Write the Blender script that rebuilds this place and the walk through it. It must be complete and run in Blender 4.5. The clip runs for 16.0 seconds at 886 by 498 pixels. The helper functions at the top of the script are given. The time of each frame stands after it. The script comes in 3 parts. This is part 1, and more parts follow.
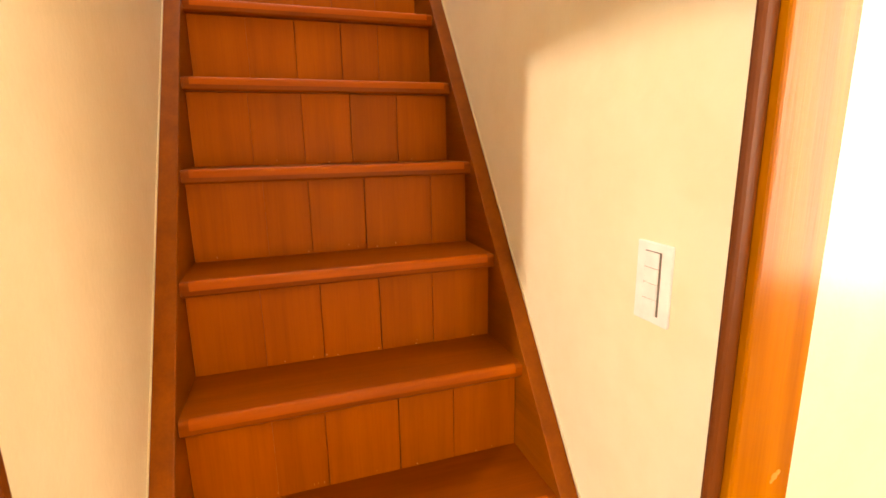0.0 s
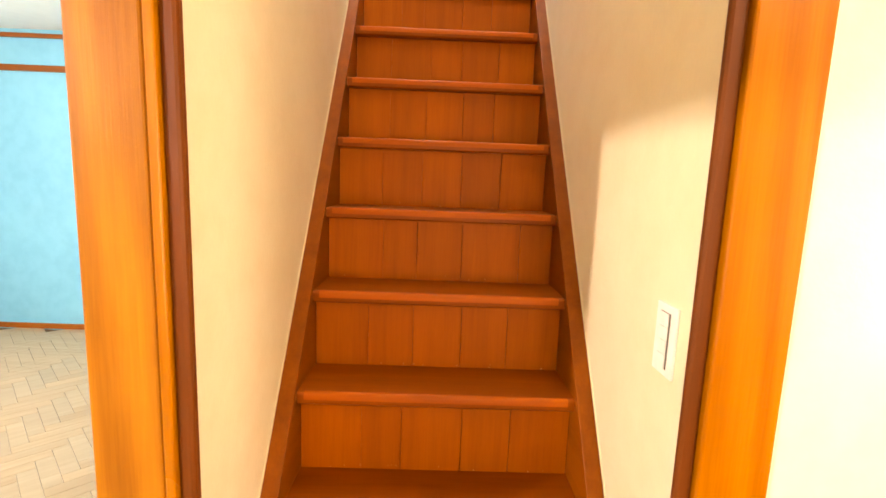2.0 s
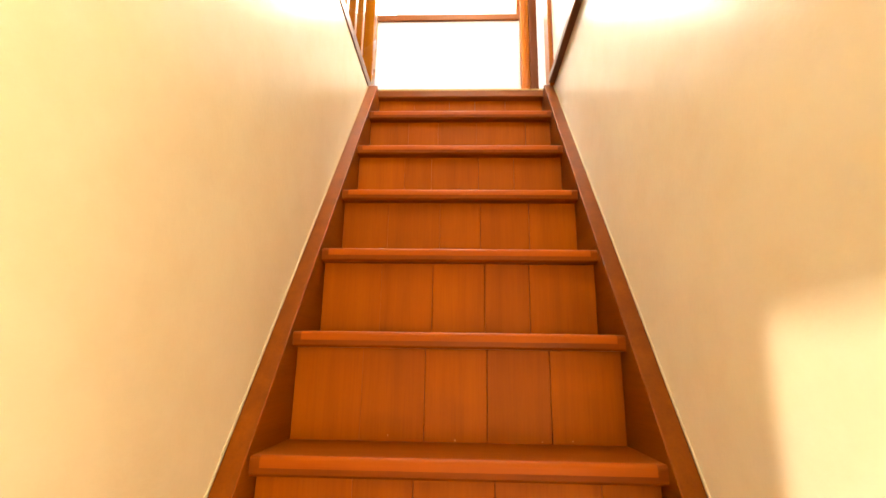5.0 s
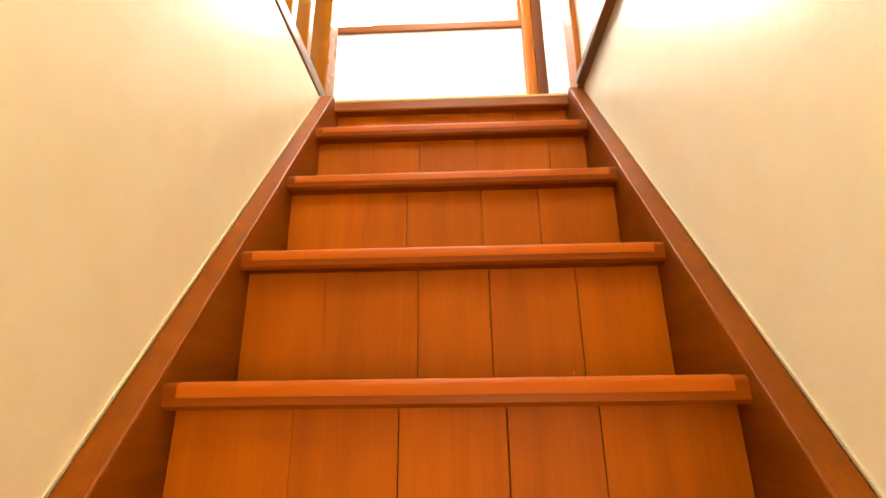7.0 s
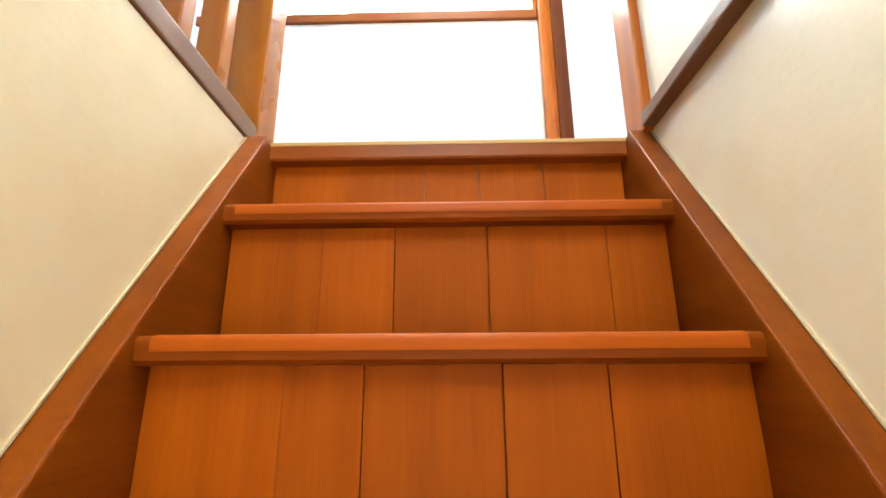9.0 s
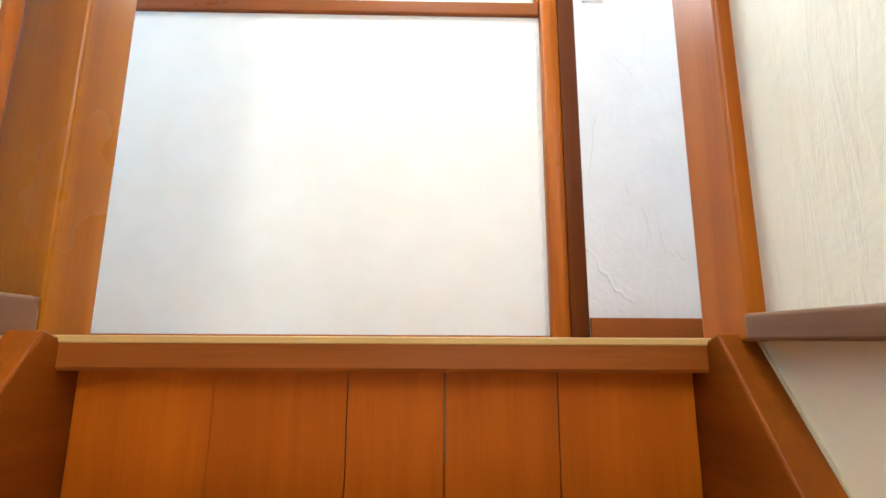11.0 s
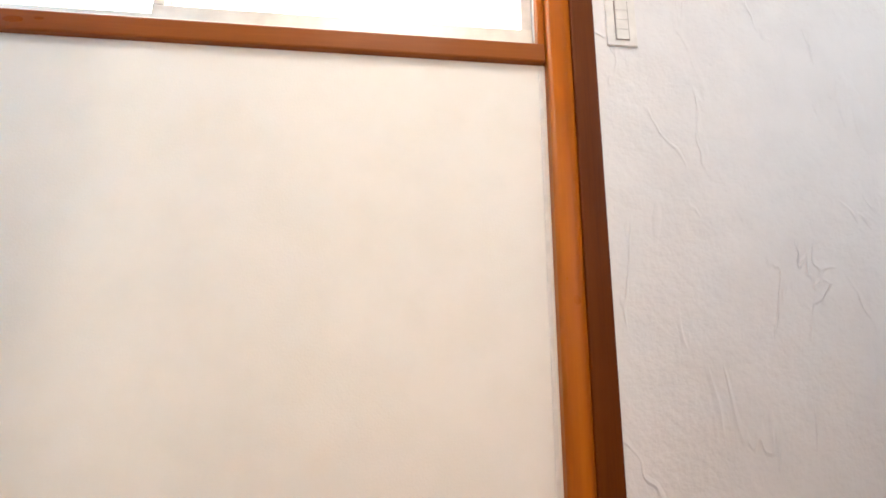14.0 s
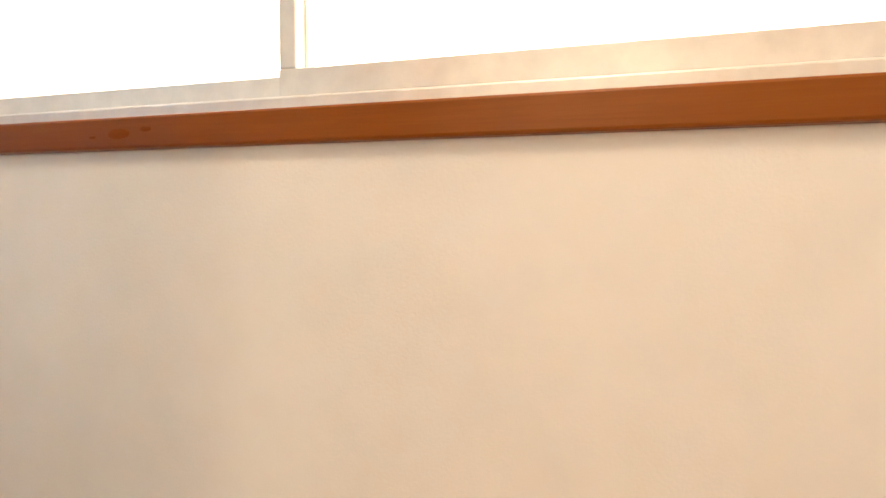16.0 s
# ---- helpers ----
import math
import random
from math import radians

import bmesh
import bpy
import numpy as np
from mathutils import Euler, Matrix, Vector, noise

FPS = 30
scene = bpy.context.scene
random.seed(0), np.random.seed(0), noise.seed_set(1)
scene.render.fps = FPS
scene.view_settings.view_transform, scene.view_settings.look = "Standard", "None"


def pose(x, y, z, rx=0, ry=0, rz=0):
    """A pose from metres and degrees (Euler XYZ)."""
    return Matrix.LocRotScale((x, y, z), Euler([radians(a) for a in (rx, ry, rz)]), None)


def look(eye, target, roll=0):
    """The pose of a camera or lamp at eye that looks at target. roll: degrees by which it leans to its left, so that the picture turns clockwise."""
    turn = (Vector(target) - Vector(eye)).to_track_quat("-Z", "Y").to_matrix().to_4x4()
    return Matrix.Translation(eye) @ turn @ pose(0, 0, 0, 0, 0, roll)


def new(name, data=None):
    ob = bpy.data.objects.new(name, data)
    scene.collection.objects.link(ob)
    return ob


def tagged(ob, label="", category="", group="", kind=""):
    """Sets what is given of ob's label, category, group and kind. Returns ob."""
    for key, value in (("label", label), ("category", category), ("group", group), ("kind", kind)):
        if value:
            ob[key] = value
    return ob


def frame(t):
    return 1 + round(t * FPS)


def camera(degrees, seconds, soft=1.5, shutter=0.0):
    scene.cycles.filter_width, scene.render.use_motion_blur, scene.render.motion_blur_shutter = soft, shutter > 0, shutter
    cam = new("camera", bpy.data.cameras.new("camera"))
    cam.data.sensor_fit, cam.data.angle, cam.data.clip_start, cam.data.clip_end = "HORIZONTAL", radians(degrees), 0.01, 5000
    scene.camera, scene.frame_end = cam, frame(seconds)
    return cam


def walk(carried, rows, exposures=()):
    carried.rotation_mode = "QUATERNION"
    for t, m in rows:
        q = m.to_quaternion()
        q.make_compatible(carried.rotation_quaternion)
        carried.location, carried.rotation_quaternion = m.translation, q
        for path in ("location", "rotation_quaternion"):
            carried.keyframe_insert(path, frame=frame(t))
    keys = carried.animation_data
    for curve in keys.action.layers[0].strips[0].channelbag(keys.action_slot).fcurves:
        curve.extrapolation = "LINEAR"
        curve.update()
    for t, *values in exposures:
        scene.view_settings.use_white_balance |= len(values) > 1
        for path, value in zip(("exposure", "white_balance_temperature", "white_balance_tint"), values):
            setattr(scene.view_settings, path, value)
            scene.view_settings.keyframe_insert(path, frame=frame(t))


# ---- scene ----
cam = camera(86.0, 16.0, soft=1.6)
walk(cam, [
    (0, look((-0.131, -2.228, 1.415), (0.477, -0.371, 0.99), -1.0)),
    (0.5, look((-0.02, -2.282, 1.402), (0.182, -0.408, 0.733), -0.2)),
    (1, look((0.026, -2.374, 1.404), (0.04, -0.562, 0.557), -0.2)),
    (1.5, look((0.008, -2.428, 1.427), (0.002, -0.535, 0.781), 0.9)),
    (2, look((-0.02, -2.468, 1.469), (0.017, -0.489, 1.179), 2.2)),
    (2.5, look((-0.032, -2.476, 1.492), (-0.001, -0.478, 1.56), 2.9)),
    (3, look((-0.045, -2.49, 1.517), (0.012, -0.517, 1.836), 2.6)),
    (3.5, look((-0.051, -2.444, 1.507), (0.014, -0.476, 1.855), 2.5)),
    (6, look((0.035, -1.485, 1.614), (-0.13, 0.431, 2.162), 0.8)),
    (6.5, look((0.031, -1.382, 1.733), (-0.132, 0.529, 2.3), 1.6)),
    (7, look((0.014, -1.261, 1.795), (-0.051, 0.638, 2.422), -0.7)),
    (7.5, look((-0.016, -1.187, 1.92), (0.021, 0.752, 2.408), -1.0)),
    (8, look((0.002, -1.071, 1.995), (-0.056, 0.86, 2.51), -0.5)),
    (8.5, look((0.017, -0.997, 2.153), (-0.028, 0.96, 2.566), 1.0)),
    (9, look((0.009, -0.878, 2.226), (-0.031, 1.044, 2.776), -0.3)),
    (9.5, look((0.012, -0.79, 2.385), (0.078, 1.161, 2.823), -0.6)),
    (10, look((0.013, -0.72, 2.482), (-0.015, 1.21, 3.005), -0.7)),
    (10.2, look((0.03, -0.691, 2.542), (0.021, 1.248, 3.031), 1.6)),
    (12.3, look((0.066, -0.352, 2.870), (0.182, 1.617, 3.201), -2.6)),
    (12.5, look((0.070, -0.336, 2.913), (0.127, 1.630, 3.272), -2.4)),
    (13, look((0.047, -0.263, 2.999), (0.072, 1.714, 3.301), -0.4)),
    (13.5, look((0.045, -0.179, 3.082), (0.204, 1.776, 3.472), 1.8)),
    (14, look((0.072, -0.084, 3.128), (0.271, 1.865, 3.529), 0.1)),
    (14.5, look((0.071, 0.028, 3.299), (0.083, 2.009, 3.576), 0.8)),
    (15, look((0.023, 0.119, 3.397), (-0.067, 2.094, 3.702), 1.0)),
    (15.5, look((-0.037, 0.163, 3.552), (-0.262, 2.145, 3.696), 1.2)),
    (16, look((-0.068, 0.267, 3.619), (-0.570, 2.199, 3.495), 0.4)),
], exposures=[(0, 0.72, 8400, 21), (0.5, 0.92, 8000, 17), (1.5, 0.96, 7700, 16), (3.5, 0.86, 7500, 14), (6, 1.25, 8000, 10), (8, 1.28, 6400, 4), (9, 1.05, 6000, 1), (10, 0.76, 5900, 0), (12.5, 0.40, 6000, 8), (14, 0.10, 6800, 12), (15, -0.18, 8500, 18), (16, -0.28, 9100, 18)])

# ---- world and lights ----
world = bpy.data.worlds.new("sky")
scene.world = world
world.use_nodes = True
sky = world.node_tree.nodes.new("ShaderNodeTexSky")
sky.sky_type, sky.sun_disc = "NISHITA", False
sky.sun_elevation, sky.sun_rotation = radians(42), radians(20)
world.node_tree.links.new(sky.outputs[0], world.node_tree.nodes["Background"].inputs[0])
world.node_tree.nodes["Background"].inputs[1].default_value = 0.1


def lamp(name, kind, m, energy, color, size=0.2, size_y=0.2):
    data = bpy.data.lights.new(name, kind)
    data.energy, data.color = energy, color
    if kind == "AREA":
        data.shape, data.size, data.size_y = "RECTANGLE", size, size_y
    elif kind == "POINT":
        data.shadow_soft_size = size
    ob = new(name, data)
    ob.matrix_world = m
    return ob


# daylight in the window openings, the hall ceiling lamp, and added fill lamps without a seen source
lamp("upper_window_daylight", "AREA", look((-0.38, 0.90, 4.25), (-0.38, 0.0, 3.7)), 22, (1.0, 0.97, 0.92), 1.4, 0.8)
# added fill: brightens slats, blue wall and window wall from an unseen opening
lamp("landing_fill_light", "AREA", look((-0.86, -2.05, 4.0), (-0.70, 0.0, 3.6)), 6, (1.0, 0.96, 0.89), 0.64, 1.1)
# added fill for the upper risers, no such window known
lamp("stairwell_fill_light", "AREA", look((0.0, -1.94, 4.10), (0.05, 0.0, 3.0)), 12, (1.0, 0.97, 0.92), 0.60, 1.05)
# added overhead fill that brightens the window wall, not a known fixture
lamp("overhead_fill_light", "AREA", look((0.0, -0.18, 4.97), (0.0, -0.179, 3.0)), 17, (1.0, 0.96, 0.88), 0.50, 0.50)
# added bluish fill that lifts the trowelled wall
lamp("side_fill_light", "AREA", look((1.35, 0.072, 4.0), (1.25, 0.8, 3.6)), 4.5, (0.86, 0.93, 1.0), 0.9, 1.1)
lamp("room_window_daylight", "AREA", look((-3.38, -4.2, 2.30), (0.41, -1.3, 1.3)), 120, (1.0, 0.95, 0.89), 0.14, 0.24)
# added broad fill to brighten the blue room, with no window behind it
lamp("room_fill_light", "AREA", look((-4.36, -0.6, 1.5), (-2.0, -0.4, 1.5)), 80, (1.0, 0.98, 0.94), 1.8, 1.2)
# added frontal fill up the stairs from the unseen end of the hall
lamp("hall_end_fill_light", "AREA", look((0.35, -4.56, 1.35), (0.0, -1.0, 1.5)), 26, (1.0, 0.85, 0.62), 0.8, 1.5)
lamp("hall_side_window_daylight", "AREA", look((1.73, -2.62, 1.45), (-0.4, -1.6, 1.4)), 16, (1.0, 0.89, 0.72), 0.50, 1.1)
lamp("hall_lamp_light", "POINT", pose(1.32, -3.00, 2.42), 16, (1.0, 0.84, 0.64), 0.08)


# ---- materials ----
def base(name, rough, metal=0.0):
    m = bpy.data.materials.new(name)
    m.use_nodes = True
    n = m.node_tree.nodes
    b = n["Principled BSDF"]
    b.inputs["Roughness"].default_value, b.inputs["Metallic"].default_value = rough, metal
    b.inputs["Specular IOR Level"].default_value = 0.28
    return m, n, m.node_tree.links, b


def noise_tex(n, l, coord, scale, detail=4.0, rough=0.55, distortion=0.0):
    t = n.new("ShaderNodeTexNoise")
    t.inputs["Scale"].default_value, t.inputs["Detail"].default_value = scale, detail
    t.inputs["Roughness"].default_value, t.inputs["Distortion"].default_value = rough, distortion
    l.new(coord, t.inputs["Vector"])
    return t.outputs["Fac"]


def ramp(n, l, fac, stops):
    r = n.new("ShaderNodeValToRGB")
    while len(r.color_ramp.elements) < len(stops):
        r.color_ramp.elements.new(0.5)
    for e, (p, c) in zip(r.color_ramp.elements, stops):
        e.position, e.color = p, (*c, 1) if len(c) == 3 else c
    l.new(fac, r.inputs[0])
    return r.outputs[0]


def mixed(n, l, fac, a, b, mode="MIX"):
    x = n.new("ShaderNodeMix")
    x.data_type, x.blend_type = "RGBA", mode
    for key, v in ((0, fac), (6, a), (7, b)):
        if isinstance(v, (int, float)):
            x.inputs[key].default_value = v
        elif isinstance(v, tuple):
            x.inputs[key].default_value = (*v, 1)
        else:
            l.new(v, x.inputs[key])
    return x.outputs[2]


def bump(n, l, b, height, strength, distance):
    k = n.new("ShaderNodeBump")
    k.inputs["Strength"].default_value, k.inputs["Distance"].default_value = strength, distance
    l.new(height, k.inputs["Height"])
    l.new(k.outputs[0], b.inputs["Normal"])


def wood(name, dark, mid, light, grain="x", rough=0.35, knots=False, spec=0.22):
    """Varnished wood: long grain along one axis, tone drifting from board to board, scuffs."""
    m, n, l, b = base(name, rough)
    b.inputs["Specular IOR Level"].default_value = spec
    tc, info = n.new("ShaderNodeTexCoord"), n.new("ShaderNodeObjectInfo")
    add = n.new("ShaderNodeVectorMath")
    add.operation = "MULTIPLY_ADD"
    add.inputs[1].default_value = (1, 1, 1)
    l.new(tc.outputs["Object"], add.inputs[0])
    off = n.new("ShaderNodeVectorMath")
    off.operation = "SCALE"
    off.inputs[0].default_value = (7.3, 3.1, 5.7)
    l.new(info.outputs["Random"], off.inputs["Scale"])
    l.new(off.outputs[0], add.inputs[2])
    mp = n.new("ShaderNodeMapping")
    mp.inputs["Scale"].default_value = {"x": (1.2, 22, 22), "y": (22, 1.2, 22), "z": (22, 22, 1.2)}[grain]
    l.new(add.outputs[0], mp.inputs["Vector"])
    figure = noise_tex(n, l, mp.outputs[0], 1.0, 5, 0.6, 0.6 if knots else 0.25)
    mp2 = n.new("ShaderNodeMapping")
    mp2.inputs["Scale"].default_value = {"x": (9, 240, 240), "y": (240, 9, 240), "z": (240, 240, 9)}[grain]
    l.new(add.outputs[0], mp2.inputs["Vector"])
    fine = noise_tex(n, l, mp2.outputs[0], 1.0, 3)
    blotch = noise_tex(n, l, add.outputs[0], 3.5, 3)
    c = ramp(n, l, figure, [(0.15, dark), (0.5, mid), (0.85, light)])
    if knots:
        wave = n.new("ShaderNodeTexWave")
        wave.wave_type, wave.bands_direction = "BANDS", "DIAGONAL"
        wave.inputs["Scale"].default_value, wave.inputs["Distortion"].default_value = 0.45, 7.0
        wave.inputs["Detail"].default_value, wave.inputs["Detail Scale"].default_value = 2.0, 0.7
        l.new(mp.outputs[0], wave.inputs["Vector"])
        c = mixed(n, l, 0.45, c, ramp(n, l, wave.outputs["Fac"], [(0.1, dark), (0.45, mid), (0.9, light)]))
    c = mixed(n, l, 0.16, c, ramp(n, l, fine, [(0.3, dark), (0.6, light)]))
    c = mixed(n, l, 0.22, c, ramp(n, l, blotch, [(0.25, dark), (0.75, light)]))
    c = mixed(n, l, 1.0, c, ramp(n, l, info.outputs["Random"], [(0.0, (0.84, 0.84, 0.84)), (1.0, (1.0, 1.0, 1.0))]), "MULTIPLY")
    l.new(c, b.inputs["Base Color"])
    l.new(ramp(n, l, blotch, [(0.2, (rough - 0.04,) * 3), (0.8, (rough + 0.08,) * 3)]), b.inputs["Roughness"])
    bump(n, l, b, fine, 0.12, 0.002)
    return m


def plaster(name, colour, stain, rough=0.6, relief=0.25, scale=90, trowel=False, spec=0.28, drag=False):
    m, n, l, b = base(name, rough)
    b.inputs["Specular IOR Level"].default_value = spec
    tc = n.new("ShaderNodeTexCoord").outputs["Object"]
    big, fine = noise_tex(n, l, tc, 1.6, 4), noise_tex(n, l, tc, scale, 4)
    mid = noise_tex(n, l, tc, 11, 5)
    c = mixed(n, l, 0.5, ramp(n, l, big, [(0.3, stain), (0.65, colour)]), ramp(n, l, mid, [(0.35, stain), (0.6, colour)]))
    l.new(c, b.inputs["Base Color"])
    h = mixed(n, l, 0.35, fine, mid)
    if trowel:
        st = n.new("ShaderNodeMapping")
        st.inputs["Scale"].default_value, st.inputs["Rotation"].default_value = (1.5, 1.0, 0.55), (0, radians(-18), 0)
        l.new(tc, st.inputs["Vector"])
        w = noise_tex(n, l, st.outputs[0], 4.5, 3, 0.5, 0.7)
        ridge = ramp(n, l, w, [(0.47, (0, 0, 0)), (0.50, (1, 1, 1)), (0.515, (0, 0, 0))])
        mask = ramp(n, l, noise_tex(n, l, tc, 6.0, 2), [(0.50, (0, 0, 0)), (0.60, (1, 1, 1))])
        step = ramp(n, l, noise_tex(n, l, tc, 3.1, 3, 0.5, 0.8), [(0.4, (0, 0, 0)), (0.62, (1, 1, 1))])
        h = mixed(n, l, 0.6, h, mixed(n, l, 1.0, ridge, mask, "MULTIPLY"), "ADD")
        h = mixed(n, l, 0.5, h, step, "ADD")
    if drag:
        st = n.new("ShaderNodeMapping")
        st.inputs["Scale"].default_value = (45, 45, 7)
        l.new(tc, st.inputs["Vector"])
        h = mixed(n, l, 0.6, h, ramp(n, l, noise_tex(n, l, st.outputs[0], 1.0, 4, 0.6, 0.4), [(0.45, (0, 0, 0)), (0.62, (1, 1, 1))]), "ADD")
    bump(n, l, b, h, relief, 0.004)
    return m


def plain(name, colour, rough=0.4, metal=0.0):
    m, n, l, b = base(name, rough, metal)
    tc = n.new("ShaderNodeTexCoord").outputs["Object"]
    v = noise_tex(n, l, tc, 30, 4)
    l.new(ramp(n, l, v, [(0.3, tuple(0.86 * c for c in colour)), (0.7, colour)]), b.inputs["Base Color"])
    return m


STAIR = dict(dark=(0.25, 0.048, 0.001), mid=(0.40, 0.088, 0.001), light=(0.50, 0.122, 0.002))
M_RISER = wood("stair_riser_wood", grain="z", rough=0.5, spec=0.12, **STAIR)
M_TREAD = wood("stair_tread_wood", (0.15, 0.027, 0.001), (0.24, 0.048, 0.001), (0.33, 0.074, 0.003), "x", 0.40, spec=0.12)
# brighter than the tread: wear plus the painted highlight on the nosing
M_NOSE = wood("worn_lit_nosing_wood", (0.31, 0.056, 0.002), (0.42, 0.084, 0.003), (0.51, 0.116, 0.006), "x", 0.4, spec=0.12)
M_STRING = wood("stringer_wood", (0.13, 0.026, 0.001), (0.23, 0.052, 0.002), (0.33, 0.084, 0.004), "y", 0.38, spec=0.14)
M_POST = wood("orange_post_wood", (0.25, 0.066, 0.001), (0.37, 0.114, 0.002), (0.48, 0.165, 0.004), "z", 0.24, True, 0.2)
M_DULL = wood("brown_orange_post_wood", (0.19, 0.054, 0.002), (0.29, 0.090, 0.004), (0.50, 0.185, 0.010), "z", 0.4, True, 0.12)
M_BEAM = wood("lintel_wood", (0.22, 0.05, 0.004), (0.34, 0.085, 0.007), (0.46, 0.13, 0.014), "y", 0.35)
M_DARK = wood("dark_stop_wood", (0.065, 0.014, 0.001), (0.12, 0.027, 0.002), (0.18, 0.044, 0.004), "z", 0.4, spec=0.18)
# post wood darkened, holds the shade on the window post's right side
M_POST_SHADE = wood("shaded_post_wood", (0.07, 0.014, 0.001), (0.12, 0.026, 0.002), (0.18, 0.044, 0.004), "z", 0.4, spec=0.15)
M_PALE = wood("pale_edge_wood", (0.50, 0.30, 0.10), (0.62, 0.40, 0.15), (0.70, 0.48, 0.20), "x", 0.35)
M_TRIM = wood("brown_trim_wood", (0.19, 0.045, 0.005), (0.29, 0.074, 0.009), (0.39, 0.112, 0.016), "x", 0.35)
M_TRIMY = wood("brown_rail_wood", (0.13, 0.06, 0.032), (0.20, 0.095, 0.052), (0.28, 0.14, 0.08), "y", 0.28)
M_UPOST = wood("upper_post_wood", (0.26, 0.054, 0.002), (0.38, 0.090, 0.003), (0.48, 0.135, 0.007), "z", 0.3, True, 0.2)
M_FLOORX = wood("floor_board_x", (0.40, 0.24, 0.13), (0.52, 0.33, 0.19), (0.62, 0.42, 0.26), "x", 0.35)
M_FLOORY = wood("floor_board_y", (0.38, 0.21, 0.10), (0.50, 0.30, 0.16), (0.62, 0.40, 0.23), "y", 0.35)
M_PARQ = wood("parquet_wood", (0.44, 0.28, 0.16), (0.56, 0.38, 0.23), (0.66, 0.48, 0.31), "x", 0.35)
M_PARQ2 = wood("parquet_wood_cross", (0.42, 0.29, 0.18), (0.53, 0.38, 0.24), (0.63, 0.47, 0.32), "y", 0.35)
M_CREAM = plaster("cream_plaster", (0.80, 0.71, 0.51), (0.76, 0.65, 0.44), 0.24, 0.18, spec=0.5)
M_DRAGGED = plaster("dragged_cream_plaster", (0.82, 0.755, 0.60), (0.78, 0.70, 0.53), 0.45, 0.5, 60, drag=True)
M_BEAD = plain("cream_sealant", (0.62, 0.52, 0.33), 0.7)
M_OLIVE = plaster("yellow_plaster", (0.62, 0.50, 0.14), (0.54, 0.43, 0.11), 0.6, 0.2)
M_BLUE = plaster("light_blue_wall", (0.20, 0.50, 0.66), (0.16, 0.43, 0.59), 0.55, 0.1)
M_SKYBLUE = plaster("bright_blue_wall", (0.05, 0.28, 0.62), (0.04, 0.24, 0.56), 0.55, 0.1)
M_WHITE = plaster("white_wallpaper", (0.83, 0.80, 0.75), (0.78, 0.75, 0.69), 0.55, 0.18, 240)
M_TROWEL = plaster("trowelled_plaster", (0.78, 0.77, 0.77), (0.72, 0.71, 0.71), 0.6, 0.9, 60, True)
M_CEIL = plaster("white_ceiling_paint", (0.85, 0.85, 0.83), (0.80, 0.80, 0.78), 0.7, 0.1)
M_ALU = plain("window_aluminium", (0.80, 0.77, 0.71), 0.35, 0.25)
M_PLASTIC = plain("white_plastic", (0.82, 0.80, 0.76), 0.35)
M_GREY = plain("grey_slot_plastic", (0.16, 0.13, 0.10), 0.5)
M_GREY2 = plain("light_slot_plastic", (0.34, 0.31, 0.28), 0.5)
M_SUB = plain("parquet_joint", (0.22, 0.14, 0.08), 0.8)
M_PASTE = plain("chipped_paper", (0.60, 0.27, 0.08), 0.7)
M_FAINT = plain("rubbed_paper", (0.52, 0.20, 0.03), 0.6)

M_GLASS, gn, gl, gb = base("window_glass", 0.25)
gb.inputs["Transmission Weight"].default_value, gb.inputs["IOR"].default_value = 1.0, 1.02
M_SKYCARD = bpy.data.materials.new("bright_overcast_distance")
M_SKYCARD.use_nodes = True
sb = M_SKYCARD.node_tree.nodes["Principled BSDF"]
sb.inputs["Emission Color"].default_value, sb.inputs["Emission Strength"].default_value = (1, 0.985, 0.96, 1), 6.0


# ---- builders ----
def thing(name, at, label, category, kind="", group=""):
    ob = new(name)
    ob.location = at
    ob.empty_display_size = 0.1
    return tagged(ob, label, category, group, kind)


def part(name, bm, material, parent=None, label=""):
    """Links a mesh built in world metres as one object under a thing or a part."""
    me = bpy.data.meshes.new(name)
    bm.to_mesh(me)
    bm.free()
    me.materials.append(material)
    ob = new(name, me)
    if parent is not None:
        ob.parent = parent
        if parent.type == "EMPTY":
            ob.matrix_parent_inverse = Matrix.Translation(-parent.location)
    return tagged(ob, label)


def box(x0, x1, y0, y1, z0, z1, bevel=0.0, segments=2, bm=None):
    own = bmesh.new()
    bmesh.ops.create_cube(own, size=1.0)
    for v in own.verts:
        v.co = Vector(((x0 + x1) / 2 + v.co.x * (x1 - x0), (y0 + y1) / 2 + v.co.y * (y1 - y0), (z0 + z1) / 2 + v.co.z * (z1 - z0)))
    if bevel:
        bmesh.ops.bevel(own, geom=own.edges[:], offset=bevel, segments=segments, affect="EDGES", profile=0.5)
        for f in own.faces:
            f.smooth = segments > 3
    if bm is None:
        return own
    me = bpy.data.meshes.new("tmp")
    own.to_mesh(me)
    own.free()
    bm.from_mesh(me)
    bpy.data.meshes.remove(me)
    return bm


def prism(profile, a, b, axis="x", bevel=0.0):
    """A closed profile swept from a to b along x (profile in y, z) or y (profile in x, z)."""
    bm = bmesh.new()
    vs = [bm.verts.new((a, p, q) if axis == "x" else (p, a, q)) for p, q in profile]
    f = bm.faces.new(vs)
    out = bmesh.ops.extrude_face_region(bm, geom=[f])
    move = Vector((b - a, 0, 0)) if axis == "x" else Vector((0, b - a, 0))
    for v in out["geom"]:
        if isinstance(v, bmesh.types.BMVert):
            v.co += move
    bmesh.ops.recalc_face_normals(bm, faces=bm.faces[:])
    if bevel:
        bmesh.ops.bevel(bm, geom=bm.edges[:], offset=bevel, segments=2, affect="EDGES", profile=0.5)
    return bm


def wall(name, bm, material, label):
    return tagged(part(name, bm, material), label, "wall", kind="structure")


